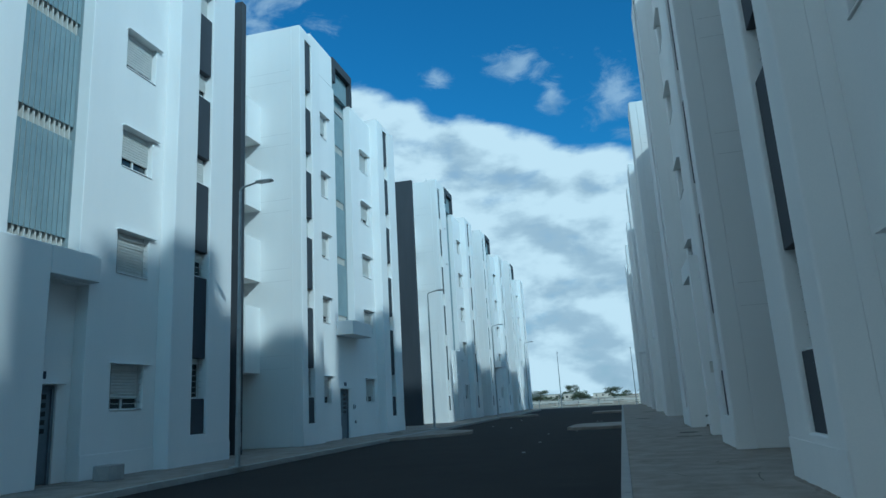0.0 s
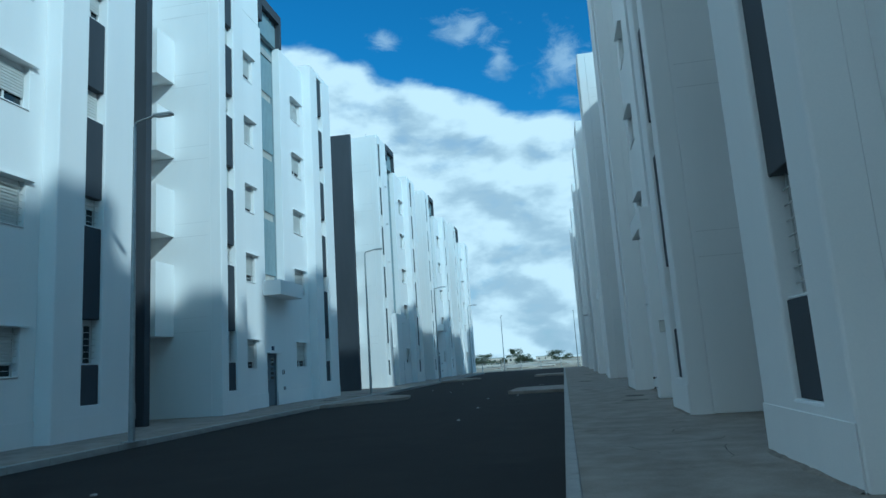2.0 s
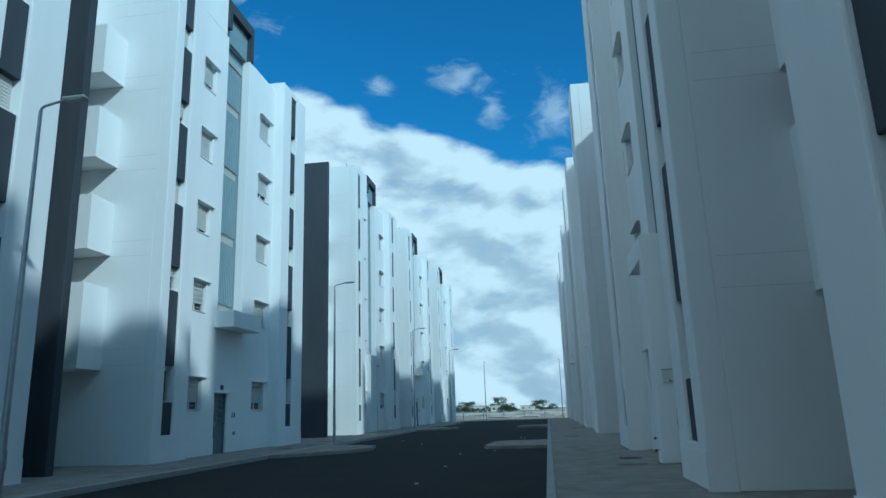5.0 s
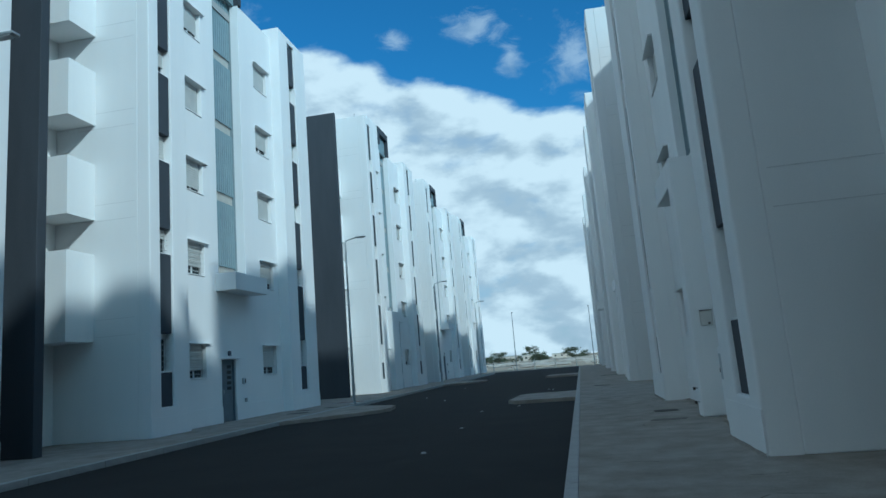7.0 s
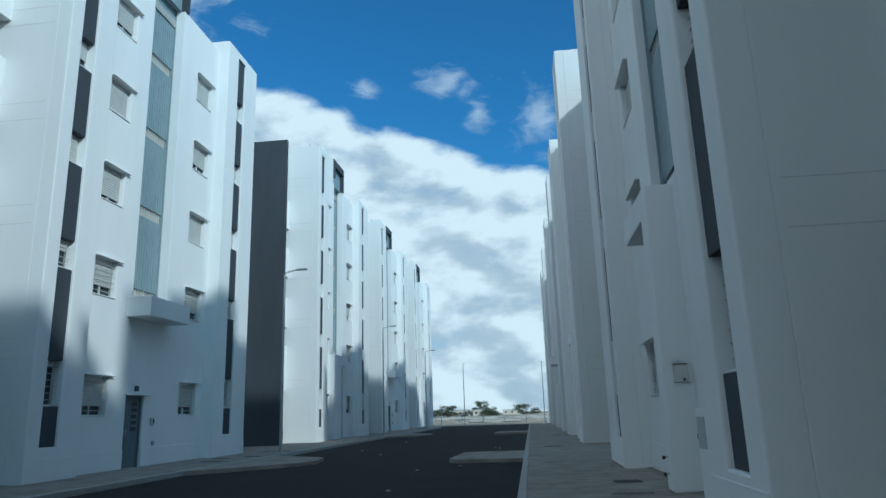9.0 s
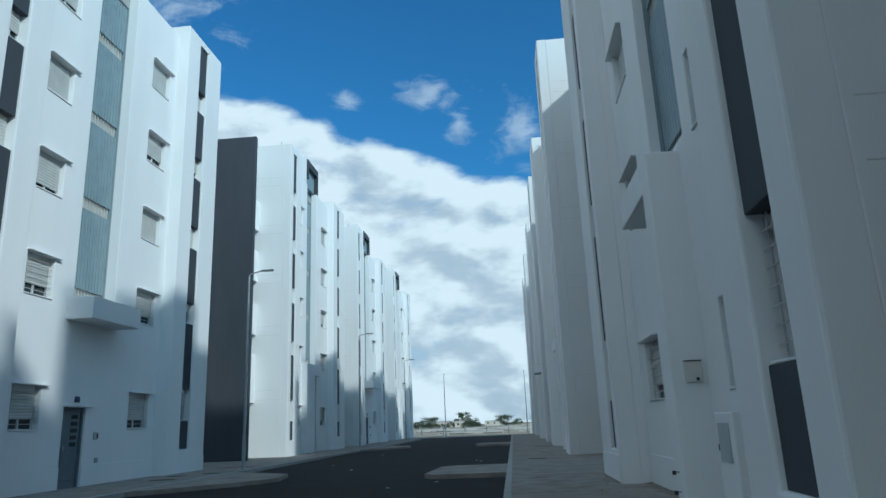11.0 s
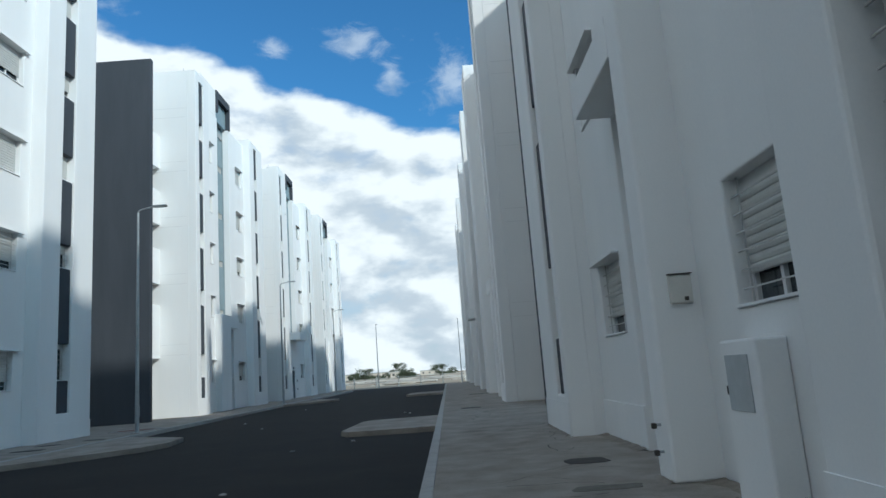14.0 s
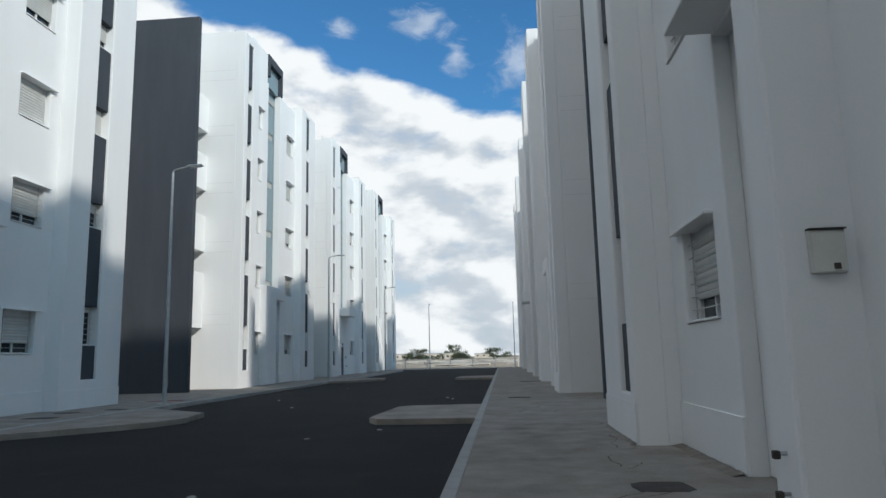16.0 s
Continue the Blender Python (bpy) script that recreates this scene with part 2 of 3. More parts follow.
class Side:
    """Local frame of a building: u into the building, v along the street, z up; s is +1 for the east side, -1 for the west side."""

    def __init__(self, s):
        self.s = s

    def box(self, bm, u0, u1, v0, v1, z0, z1, bevel=0.0):
        solid(bm, (self.s * u0, v0, z0), (self.s * u1, v1, z1), bevel)

    def grid(self, bm, u0, u1, v0, v1, z0, z1, holes, bevel=0.025):
        """A wall u0..u1 thick with holes (v0, v1, z0, z1) right through it, as one closed mesh."""
        vs = sorted({v0, v1, *[h[0] for h in holes], *[h[1] for h in holes]})
        zs = sorted({z0, z1, *[h[2] for h in holes], *[h[3] for h in holes]})
        nv, nz = len(vs) - 1, len(zs) - 1

        def full(i, j):
            if not (0 <= i < nv and 0 <= j < nz):
                return False
            a, b = (vs[i] + vs[i + 1]) / 2, (zs[j] + zs[j + 1]) / 2
            return not any(h[0] < a < h[1] and h[2] < b < h[3] for h in holes)
        pts = {}

        def p(k, i, j):
            if (k, i, j) not in pts:
                pts[k, i, j] = bm.verts.new((self.s * (u0, u1)[k], vs[i], zs[j]))
            return pts[k, i, j]
        for i in range(nv):
            for j in range(nz):
                if not full(i, j):
                    continue
                for k in (0, 1):
                    bm.faces.new([p(k, *c) for c in ((i, j), (i + 1, j), (i + 1, j + 1), (i, j + 1))])
                for (di, dj), (c, d) in (((-1, 0), ((i, j), (i, j + 1))), ((1, 0), ((i + 1, j), (i + 1, j + 1))), ((0, -1), ((i, j), (i + 1, j))), ((0, 1), ((i, j + 1), (i + 1, j + 1)))):
                    if not full(i + di, j + dj):
                        bm.faces.new((p(0, *c), p(0, *d), p(1, *d), p(1, *c)))
        if bevel:
            bmesh.ops.recalc_face_normals(bm, faces=bm.faces)
            es = [e for e in bm.edges if len(e.link_faces) == 2 and e.calc_face_angle(0) > 0.5 and all(abs(v.co.x - self.s * u0) < 1e-5 for v in e.verts)]
            bmesh.ops.bevel(bm, geom=es, offset=bevel, segments=2, affect="EDGES", profile=0.5)


# storey levels
HEADS = (2.72, 6.20, 9.12, 12.02, 14.92)
PANELS = ((0.80, 1.75), (2.98, 5.40), (6.20, 8.35), (9.25, 11.25), (12.15, 14.15), (15.05, 17.30))


def window(sd, home, v0, v1, z0, z1, u, drop, barred, lintel):
    """Aluminium window set back in a wall at depth u; drop: how far its roller shutter hangs."""
    w = new("window")
    w.parent = home
    bm = bmesh.new()
    for a, b, c, d in ((v0, v0 + 0.05, z0, z1), (v1 - 0.05, v1, z0, z1), (v0 + 0.05, v1 - 0.05, z0, z0 + 0.05), (v0 + 0.05, v1 - 0.05, z1 - 0.14, z1), ((v0 + v1) / 2 - 0.025, (v0 + v1) / 2 + 0.025, z0 + 0.05, z1 - 0.14)):
        sd.box(bm, u + 0.16, u + 0.24, a, b, c, d)
    part("frame", bm, FRAMEM, w)
    bm = bmesh.new()
    sd.box(bm, u + 0.20, u + 0.215, v0 + 0.03, v1 - 0.03, z0 + 0.03, z1 - 0.1)
    part("pane", bm, GLASS, w)
    if drop > 0.02:
        bm = bmesh.new()
        zt, zb = z1 - 0.14, z1 - 0.14 - (z1 - z0 - 0.19) * drop
        n = max(2, int((zt - zb) / 0.075))
        h = (zt - zb) / n
        prof = []
        for i in range(n):
            z = zb + i * h
            prof += [(u + 0.140, z), (u + 0.128, z + h * 0.15), (u + 0.122, z + h * 0.5), (u + 0.128, z + h * 0.85)]
        prof += [(u + 0.140, zt), (u + 0.152, zt), (u + 0.152, zb)]
        ends = [[bm.verts.new((sd.s * a, v, z)) for a, z in prof] for v in (v0 + 0.045, v1 - 0.045)]
        for i in range(len(prof)):
            j = (i + 1) % len(prof)
            bm.faces.new((ends[0][i], ends[0][j], ends[1][j], ends[1][i]))
        bm.faces.new(ends[0])
        bm.faces.new(ends[1][::-1])
        part("shutter", bm, SHUTTER, w, "closed pale roller shutter" if drop > 0.95 else "half-lowered pale roller shutter")
    if barred:
        bm = bmesh.new()
        n = max(4, int((z1 - z0) / 0.15))
        for i in range(1, n):
            z = z0 + (z1 - z0) * i / n
            sd.box(bm, u + 0.065, u + 0.081, v0 + 0.005, v1 - 0.005, z - 0.006, z + 0.006)
        for v in (v0 + 0.12, v1 - 0.12):
            sd.box(bm, u + 0.082, u + 0.098, v - 0.006, v + 0.006, z0 + 0.005, z1 - 0.005)
        part("grille", bm, BARS, w, "white painted bar grille")
    if lintel:
        bm = bmesh.new()
        sd.box(bm, u - 0.11, u + 0.02, v0 - 0.05, v1 + 0.20, z1 + 0.002, z1 + 0.040, 0.008)
        part("lintel", bm, WHITE, w)
    bm = bmesh.new()
    sd.box(bm, u - 0.03, u + 0.16, v0 + 0.003, v1 - 0.003, z0 + 0.002, z0 + 0.03, 0.006)
    part("sill", bm, WHITE, w)


def strip(sd, home, v0, v1, top, low):
    """Tall recess of a bay: dark panels with barred windows between them."""
    for i, (z0, z1) in enumerate(PANELS):
        z1 = min(z1, top - 0.003)
        if i == 0:
            z0, z1 = low, low + 1.0
        bm = bmesh.new()
        sd.box(bm, 0.07, 0.45, v0 + 0.004, v1 - 0.004, z0 + 0.003, z1, 0.012)
        part("dark_panel", bm, DARK, home)
        if i < 5:
            window(sd, home, v0 + 0.004, v1 - 0.004, z1 + 0.003, PANELS[i + 1][0], 0.12, (0.0, 0.25, 0.95, 0.6, 1.0)[i], i < 2, False)


def entrance(sd, home, d0, inset):
    """Grey metal entrance door with five small lites."""
    d = new("door")
    d.parent = home
    bm = bmesh.new()
    for a, b, z0, z1 in ((0.005, 0.08, 0.0, 2.195), (0.92, 0.995, 0.0, 2.195), (0.08, 0.92, 2.12, 2.195)):
        sd.box(bm, inset + 0.50, inset + 0.62, d0 + a, d0 + b, z0, z1)
    part("frame", bm, DOORM, d)
    bm = bmesh.new()
    sd.box(bm, inset + 0.55, inset + 0.60, d0 + 0.082, d0 + 0.918, 0.02, 2.118)
    sd.box(bm, inset + 0.535, inset + 0.552, d0 + 0.18, d0 + 0.82, 0.2, 0.95, 0.008)
    part("leaf", bm, DOORM, d, "closed grey metal leaf")
    for i in range(5):
        bm = bmesh.new()
        sd.box(bm, inset + 0.538, inset + 0.549, d0 + 0.52, d0 + 0.80, 1.12 + i * 0.19, 1.23 + i * 0.19)
        part("lite", bm, GLASS, d)
    bm = bmesh.new()
    sd.box(bm, inset + 0.49, inset + 0.53, d0 + 0.16, d0 + 0.22, 1.0, 1.14, 0.01)
    part("handle", bm, GALV, d)
    bm = bmesh.new()
    sd.box(bm, inset + 0.30, inset + 0.448, d0 - 0.07, d0 + 1.15, 2.202, 2.25, 0.01)
    part("lintel", bm, WHITE, d)
    bm = bmesh.new()
    sd.box(bm, inset + 0.40, inset + 0.448, d0 + 0.42, d0 + 0.62, 2.33, 2.50, 0.012)
    part("number_plate", bm, PLATE, home, "small dark blue number plate")


def building(s, name, label, column, fin, seed):
    """One five-storey block: return wall with balconies, two bays with dark strips, entrance below a slatted shaft."""
    sd = Side(s)
    p0, p1 = (0.54, 1.28) if s > 0 else (0.50, 1.15)      # first strip
    q0, q1 = ((10.20, 10.94) if column else (10.52, 11.32)) if s > 0 else (10.75, 11.48)  # second strip
    a0, a1 = (3.10, 4.16) if s > 0 else (2.65, 3.75)      # small windows
    b0, b1 = (7.93, 9.24) if s > 0 else (8.02, 9.25)      # wide windows
    low = 0.66 if s > 0 else 0.82
    d0 = 5.72 if column else 4.75                         # door
    w0 = 0.61 if s > 0 else 0.45                          # depth of the wall between the bays
    LEN = 12.45 if s > 0 else 12.75
    bay = 9.85 if s > 0 else 9.75                         # start of the second bay
    pier0, pier1 = (5.0, 5.45) if s > 0 else (3.9, 5.6)   # entrance pier
    e1 = 7.46 if s > 0 else 7.12                          # end of the entrance recess
    shade_top = 5.12 if s > 0 else 5.25
    inset = 0.355 if column else 0.0                       # how far the door stands back
    home = tagged(new(name), label, "apartment building", "apartment buildings along the street")
    # bays
    bm = bmesh.new()
    sd.grid(bm, 0.0, 0.40, 0.0, 2.0, 0.0, 17.75, [(p0, p1, low, 17.30)], 0.03)
    part("bay_wall", bm, WHITE, home)
    bm = bmesh.new()
    sd.box(bm, 0.404, 9.0, 0.0, 0.25, 0.0, 17.75, 0.02)
    part("return_wall", bm, WHITE, home, "white rendered wall facing along the street")
    bm = bmesh.new()
    sd.box(bm, 0.404, 0.80, 1.75, 2.0, 0.0, 17.75)
    part("bay_cheek", bm, WHITE, home)
    bm = bmesh.new()
    sd.grid(bm, 0.0, 0.40, bay, LEN, 0.0, 17.35, [(q0, q1, low, 17.05)], 0.03)
    part("bay_wall", bm, WHITE, home)
    bm = bmesh.new()
    sd.box(bm, 0.404, 9.0, LEN - 0.25, LEN, 0.0, 17.30, 0.02)
    part("end_wall", bm, WHITE, home)
    bm = bmesh.new()
    sd.box(bm, 0.404, 0.80, bay, bay + 0.25, 0.0, 17.35)
    part("bay_cheek", bm, WHITE, home)
    for v in (0.0, bay):
        bm = bmesh.new()
        sd.box(bm, -0.014, -0.001, v, v + (2.0 if v == 0 else LEN - bay), 0.0, 0.55, 0.005)
        part("plinth", bm, WHITE, home)
    strip(sd, home, p0, p1, 17.30, low)
    strip(sd, home, q0, q1, 17.05, low)
    # recessed wall between the bays
    holes = [(4.7, 6.75, 5.25, 17.6)]
    for h in HEADS:
        holes += [(a0, a1, h - 1.15, h), (b0, b1, h - 1.15, h)]
    if column:
        holes.append((pier1 - 0.01, e1, 0.0, 4.58))
    elif s < 0:
        holes.append((d0, d0 + 1.0, 0.0, 2.2))
    bm = bmesh.new()
    zt = 16.9
    sd.grid(bm, w0, 0.80, 2.0, bay, 0.0, zt, [(a, b, c, min(d, zt)) for a, b, c, d in holes], 0.02)
    part("front_wall", bm, WHITE, home)
    if column:
        bm = bmesh.new()
        sd.grid(bm, 0.45 + inset, 1.22, pier1 - 0.30, e1 + 0.30, 0.0, 4.9, [(d0, d0 + 1.0, 0.0, 2.2)] if s < 0 else [], 0.02)
        part("entrance_recess", bm, WHITE, home)
    for k, h in enumerate(HEADS):
        for v, w in ((a0, a1), (b0, b1)):
            drop = (1.0, 0.72, 0.75, 0.85, 1.0)[(k * 2 + int(v) + seed) % 5] if k else 0.75
            window(sd, home, v, w, h - 1.15, h, w0, drop, k < 2, v == b0 or s < 0)
    # raised pier and dark crown over the slatted shaft
    bm = bmesh.new()
    sd.box(bm, w0, 1.4, 2.004, 4.5, zt + 0.002, 18.55, 0.02)
    part("raised_pier", bm, WHITE, home)
    bm = bmesh.new()
    sd.box(bm, 0.38, 0.78, 4.5, 4.80, zt + 0.4, 18.60)
    sd.box(bm, 0.38, 0.78, 4.80, 6.75, 18.15, 18.60)
    sd.box(bm, 0.38, 0.78, 6.75, 6.95, zt + 0.005, 18.60)
    part("crown", bm, DARK, home, "dark painted angular crown")
    bm = bmesh.new()
    sd.box(bm, 0.62, 0.76, 4.802, 6.748, zt + 0.01, 18.148)
    part("crown_infill", bm, SLAT, home)
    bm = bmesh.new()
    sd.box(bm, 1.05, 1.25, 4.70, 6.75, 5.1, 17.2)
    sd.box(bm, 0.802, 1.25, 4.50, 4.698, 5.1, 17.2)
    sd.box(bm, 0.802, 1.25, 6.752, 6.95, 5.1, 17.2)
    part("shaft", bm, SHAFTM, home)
    for i in range(13):
        v = 4.78 + i * 0.155
        bm = bmesh.new()
        sd.box(bm, 0.90, 1.045, v, v + 0.030, 5.26, 17.15)
        part("slat", bm, SHUTTER, home)
        bm = bmesh.new()
        for g in (5.72, 8.62, 11.52, 14.42):
            sd.box(bm, 0.86, 0.896, v - 0.035, v + 0.090, g, min(g + 2.54, 17.1), 0.010)
        part("louvre", bm, SLAT, home)
    # canopy, with a pier below it on some blocks
    bm = bmesh.new()
    if column:
        sd.box(bm, 0.11, w0 + 0.05, pier0, pier1, 0.0, shade_top, 0.03)
        part("entrance_pier", bm, WHITE, home)
        bm = bmesh.new()
        sd.box(bm, 0.11, 1.0, pier1 + 0.004, e1 - 0.01, 4.60, shade_top, 0.02)
    else:
        sd.box(bm, -0.35, 1.0, 4.45, 6.95, 4.62, 5.25, 0.02)
    part("canopy", bm, WHITE, home)
    if s < 0:
        entrance(sd, home, d0, inset)
    if not column:
        bm = bmesh.new()
        sd.box(bm, 0.40, 0.448, 6.20, 6.40, 1.28, 1.50, 0.02)
        part("intercom", bm, GREYBOX, home)
        bm = bmesh.new()
        sd.box(bm, 0.385, 0.399, 6.32, 6.38, 1.32, 1.46, 0.004)
        part("intercom_plate", bm, HOLE, home)
        bm = bmesh.new()
        sd.box(bm, 0.36, 0.448, 6.35, 6.43, 0.62, 0.76, 0.01)
        part("tap_box", bm, GALV, home)
    runs = [(e1 + 0.004, bay - 0.004)] if column else [(2.004, d0 - 0.004), (d0 + 1.004, bay - 0.004)] if s < 0 else [(2.004, bay - 0.004)]
    for v0, v1 in runs:
        bm = bmesh.new()
        sd.box(bm, w0 - 0.025, w0 + 0.05, v0, v1, 0.0, 0.57, 0.006)
        part("plinth", bm, WHITE, home)
    # fine casting joints on the return wall
    for i, h in enumerate(HEADS):
        for z in (h + 0.25, h + 0.75):
            bm = bmesh.new()
            sd.box(bm, 0.5, 2.4 - 0.3 * (i % 2), -0.004, -0.0005, z, z + 0.012)
            part("joint_line", bm, JOINT, home)
    # recess with balconies behind the dark fin
    bm = bmesh.new()
    holes = [(-2.6, -1.6, h - 1.05, h) for h in HEADS]
    sd.grid(bm, 3.2, 3.5, -2.916 if column or s > 0 else -3.196, -0.004, 0.0, 16.9, holes, 0.0)
    part("recess_wall", bm, WHITE, home)
    for k, h in enumerate(HEADS):
        window(sd, home, -2.6, -1.6, h - 1.05, h, 3.2, 0.5, k == 0, False)
    reach = -1.30 if s > 0 else -1.15
    for z0, z1 in ((2.85, 5.45), (6.5, 8.25), (9.5, 11.25), (12.45, 14.2)):
        bm = bmesh.new()
        sd.box(bm, 1.85, 3.19, reach, -0.004, z0, z0 + 0.16)
        bal = part("balcony_slab", bm, WHITE, home)
        bm = bmesh.new()
        out = [(1.85, -0.004), (1.85, reach), (3.19, reach), (3.19, reach + 0.12), (1.97, reach + 0.12), (1.97, -0.004)]
        top, low = ([bm.verts.new((s * a, b, z)) for a, b in out] for z in (z1, z0 + 0.162))
        bm.faces.new(top)
        bm.faces.new(low[::-1])
        for i in range(6):
            bm.faces.new((top[i], low[i], low[(i + 1) % 6], top[(i + 1) % 6]))
        part("parapet", bm, WHITE, bal)
    if fin:
        bm = bmesh.new()
        sd.box(bm, *((0.95, 15.0, -3.2, -2.92) if column or s > 0 else (0.70, 15.0, -3.5, -3.2)), 0.0, 16.9, 0.015)
        part("fin_wall", bm, DARK, home, "full-height dark painted end wall")
    # body, roof and back
    bm = bmesh.new()
    sd.box(bm, 0.81, 8.99, 0.26, LEN - 0.26, 16.2, 16.5)
    part("roof", bm, ROOFM, home)
    bm = bmesh.new()
    sd.box(bm, 9.004, 9.25, -2.9, LEN, 0.0, 16.75)
    part("back_wall", bm, WHITE, home)
    for z in (3.3, 6.4, 9.3, 12.2, 15.1):
        bm = bmesh.new()
        sd.box(bm, 1.27, 8.99, 0.26, LEN - 0.26, z - 0.12, z)
        part("floor_slab", bm, CONCRETE, home)
    for v in (0.9, 4.6, 6.3):
        bm = bmesh.new()
        tube(bm, (s * (0.9 + v * 0.05), v, 16.4), (s * (0.9 + v * 0.05), v, 18.3 + (0.9 if v > 4 else 0.0)), 0.018, n=6)
        part("roof_rod", bm, GALV, home)
    bm = bmesh.new()
    u = 1.0
    for a, b in (((u, 8.2, 16.5), (u, 8.2, 17.35)), ((u, 8.2, 17.35), (u, 9.3, 17.35)), ((u, 9.3, 17.35), (u, 9.3, 16.5))):
        tube(bm, (s * a[0], a[1], a[2]), (s * b[0], b[1], b[2]), 0.02, n=6)
    part("roof_rail", bm, GALV, home)
    return home


XR, XL = 2.31, -11.75
LAB = "white rendered five-storey block with dark strips"
blocks = {}
for s, x, rows in ((1, XR, RIGHT), (-1, XL, LEFT)):
    for y, column in rows:
        key = (s, column)
        if key not in blocks:
            b = building(s, "apartment_building", LAB + (" and entrance pier" if column else " and floating canopy"), column, True, 3 + 2 * column + s)
            b.matrix_basis = pose(x, y, 0)
            blocks[key] = b
        else:
            copy_thing(blocks[key], pose(x, y, 0))


# ---- ground ----
KERB_R, KERB_L, END = -0.05, -9.50, 87.0
bm = bmesh.new()
vs = [bm.verts.new(p) for p in ((-3000, -400, -0.16), (3000, -400, -0.16), (3000, 4000, -0.16), (-3000, 4000, -0.16))]
bm.faces.new(vs)
tagged(part("ground", bm, EARTH), "bare dry earth reaching to the horizon", "ground", kind="structure")
bm = bmesh.new()
solid(bm, (-9.9, -40, -0.155), (0.9, END, -0.13))
solid(bm, (-60, END, -0.155), (60, END + 7, -0.131))
tagged(part("road", bm, ASPHALT), "dark fresh asphalt road", "road", kind="structure")


def slab(name, x0, x1, y0, y1, label):
    bm = bmesh.new()
    solid(bm, (x0, y0, -0.16), (x1, y1, 0.0))
    return tagged(part(name, bm, CONCRETE), label, "pavement", kind="structure")


pave_r = slab("pavement_east", KERB_R + 0.15, 12.0, -40, END - 1.2, "worn grey concrete pavement along the buildings")
pave_l = slab("pavement_west", -22.0, KERB_L - 0.15, -40, END - 1.2, "worn grey concrete pavement along the buildings")
# kerb extensions between the parking bays
for out in ([(0.0, 30.6), (0.0, 34.7), (-1.9, 34.6), (-2.2, 34.2), (-2.35, 31.2), (-2.1, 30.7)],
            [(0.0, 56.6), (0.0, 60.7), (-1.9, 60.6), (-2.2, 60.2), (-2.35, 57.2), (-2.1, 56.7)],
            [(-9.5, 28.3), (-8.5, 29.2), (-7.0, 30.9), (-6.75, 31.8), (-7.0, 33.4), (-9.5, 35.4)],
            [(-9.5, 55.2), (-8.5, 56.2), (-7.0, 58.0), (-6.75, 58.8), (-7.0, 60.2), (-9.5, 62.2)]):
    bm = bmesh.new()
    top = [bm.verts.new((x, y, -0.012)) for x, y in out]
    low = [bm.verts.new((x, y, -0.16)) for x, y in out]
    bm.faces.new(top)
    bm.faces.new(low[::-1])
    for i in range(6):
        bm.faces.new((top[i], low[i], low[(i + 1) % 6], top[(i + 1) % 6]))
    bmesh.ops.recalc_face_normals(bm, faces=bm.faces)
    bmesh.ops.bevel(bm, geom=[e for e in bm.edges if all(v.co.z > -0.05 for v in e.verts)], offset=0.015, segments=2, affect="EDGES")
    tagged(part("pavement_extension", bm, CONCRETE), "pale concrete kerb extension between parking bays", "pavement", kind="structure")


def lamp():
    home = tagged(new("street_lamp"), "slim grey steel street lamp with a short arm", "street lamp", "street lamps along the road")
    bm = bmesh.new()
    solid(bm, (-0.16, -0.16, 0.0), (0.16, 0.16, 0.02))
    part("base_plate", bm, GALV, home)
    bm = bmesh.new()
    tube(bm, (0, 0, 0.02), (0, 0, 1.2), 0.068, 0.066, 14)
    tube(bm, (0, 0, 1.2), (0, 0, 7.35), 0.062, 0.036, 14)
    part("pole", bm, GALV, home)
    bm = bmesh.new()
    pts = [(0, 0, 7.35), (0.02, 0, 7.41), (0.08, 0, 7.45), (0.55, 0, 7.55)]
    for a, b in zip(pts, pts[1:]):
        tube(bm, a, b, 0.026, n=10)
    part("arm", bm, GALV, home)
    bm = bmesh.new()
    solid(bm, (0.50, -0.09, 7.52), (0.98, 0.09, 7.58), 0.02)
    head = part("head", bm, GALV, home)
    bm = bmesh.new()
    solid(bm, (0.58, -0.07, 7.505), (0.92, 0.07, 7.519))
    part("lens", bm, LENS, head)
    bm = bmesh.new()
    solid(bm, (0.058, -0.04, 0.5), (0.074, 0.04, 0.85))
    part("hatch", bm, GALV, home)
    return home


first = lamp()
first.matrix_basis = pose(-9.55, 16.5, 0)
for y in (37.0, 57.0, 77.0):
    copy_thing(first, pose(-9.9, y, 0))
copy_thing(first, pose(-7.9, 95.5, -0.16, 0, 0, 90))
copy_thing(first, pose(1.9, 96.0, -0.16, 0, 0, 90))


# ---- fittings on the near block ----
def fitting(name, label, category, pieces, group=""):
    home = tagged(new(name), label, category, group)
    for pname, mat, boxes, bevel in pieces:
        bm = bmesh.new()
        for lo, hi in boxes:
            solid(bm, lo, hi, bevel)
        part(pname, bm, mat, home)
    return home


fitting("meter_box", "beige plastic meter box fixed to the entrance pier", "meter box", (
    ("body", BEIGE, [((2.60, 21.05, 1.71), (2.83, 21.099, 2.00))], 0.012),
    ("lid", BEIGE, [((2.607, 21.036, 1.718), (2.823, 21.049, 1.985))], 0.006),
    ("hood", HOLE, [((2.60, 21.03, 2.002), (2.835, 21.098, 2.011))], 0.0),
    ("lock", HOLE, [((2.735, 21.027, 1.735), (2.775, 21.035, 1.775))], 0.0)))
fitting("utility_plinth", "low white rendered plinth housing a grey cabinet door", "utility plinth", (
    ("body", WHITE, [((2.66, 19.50, 0.0), (2.918, 20.17, 1.30))], 0.02),
    ("cabinet_door", GREYBOX, [((2.648, 19.64, 0.735), (2.659, 20.07, 1.18))], 0.004),
    ("hinge", HOLE, [((2.642, 20.07, 0.86), (2.659, 20.085, 0.93))], 0.0)))
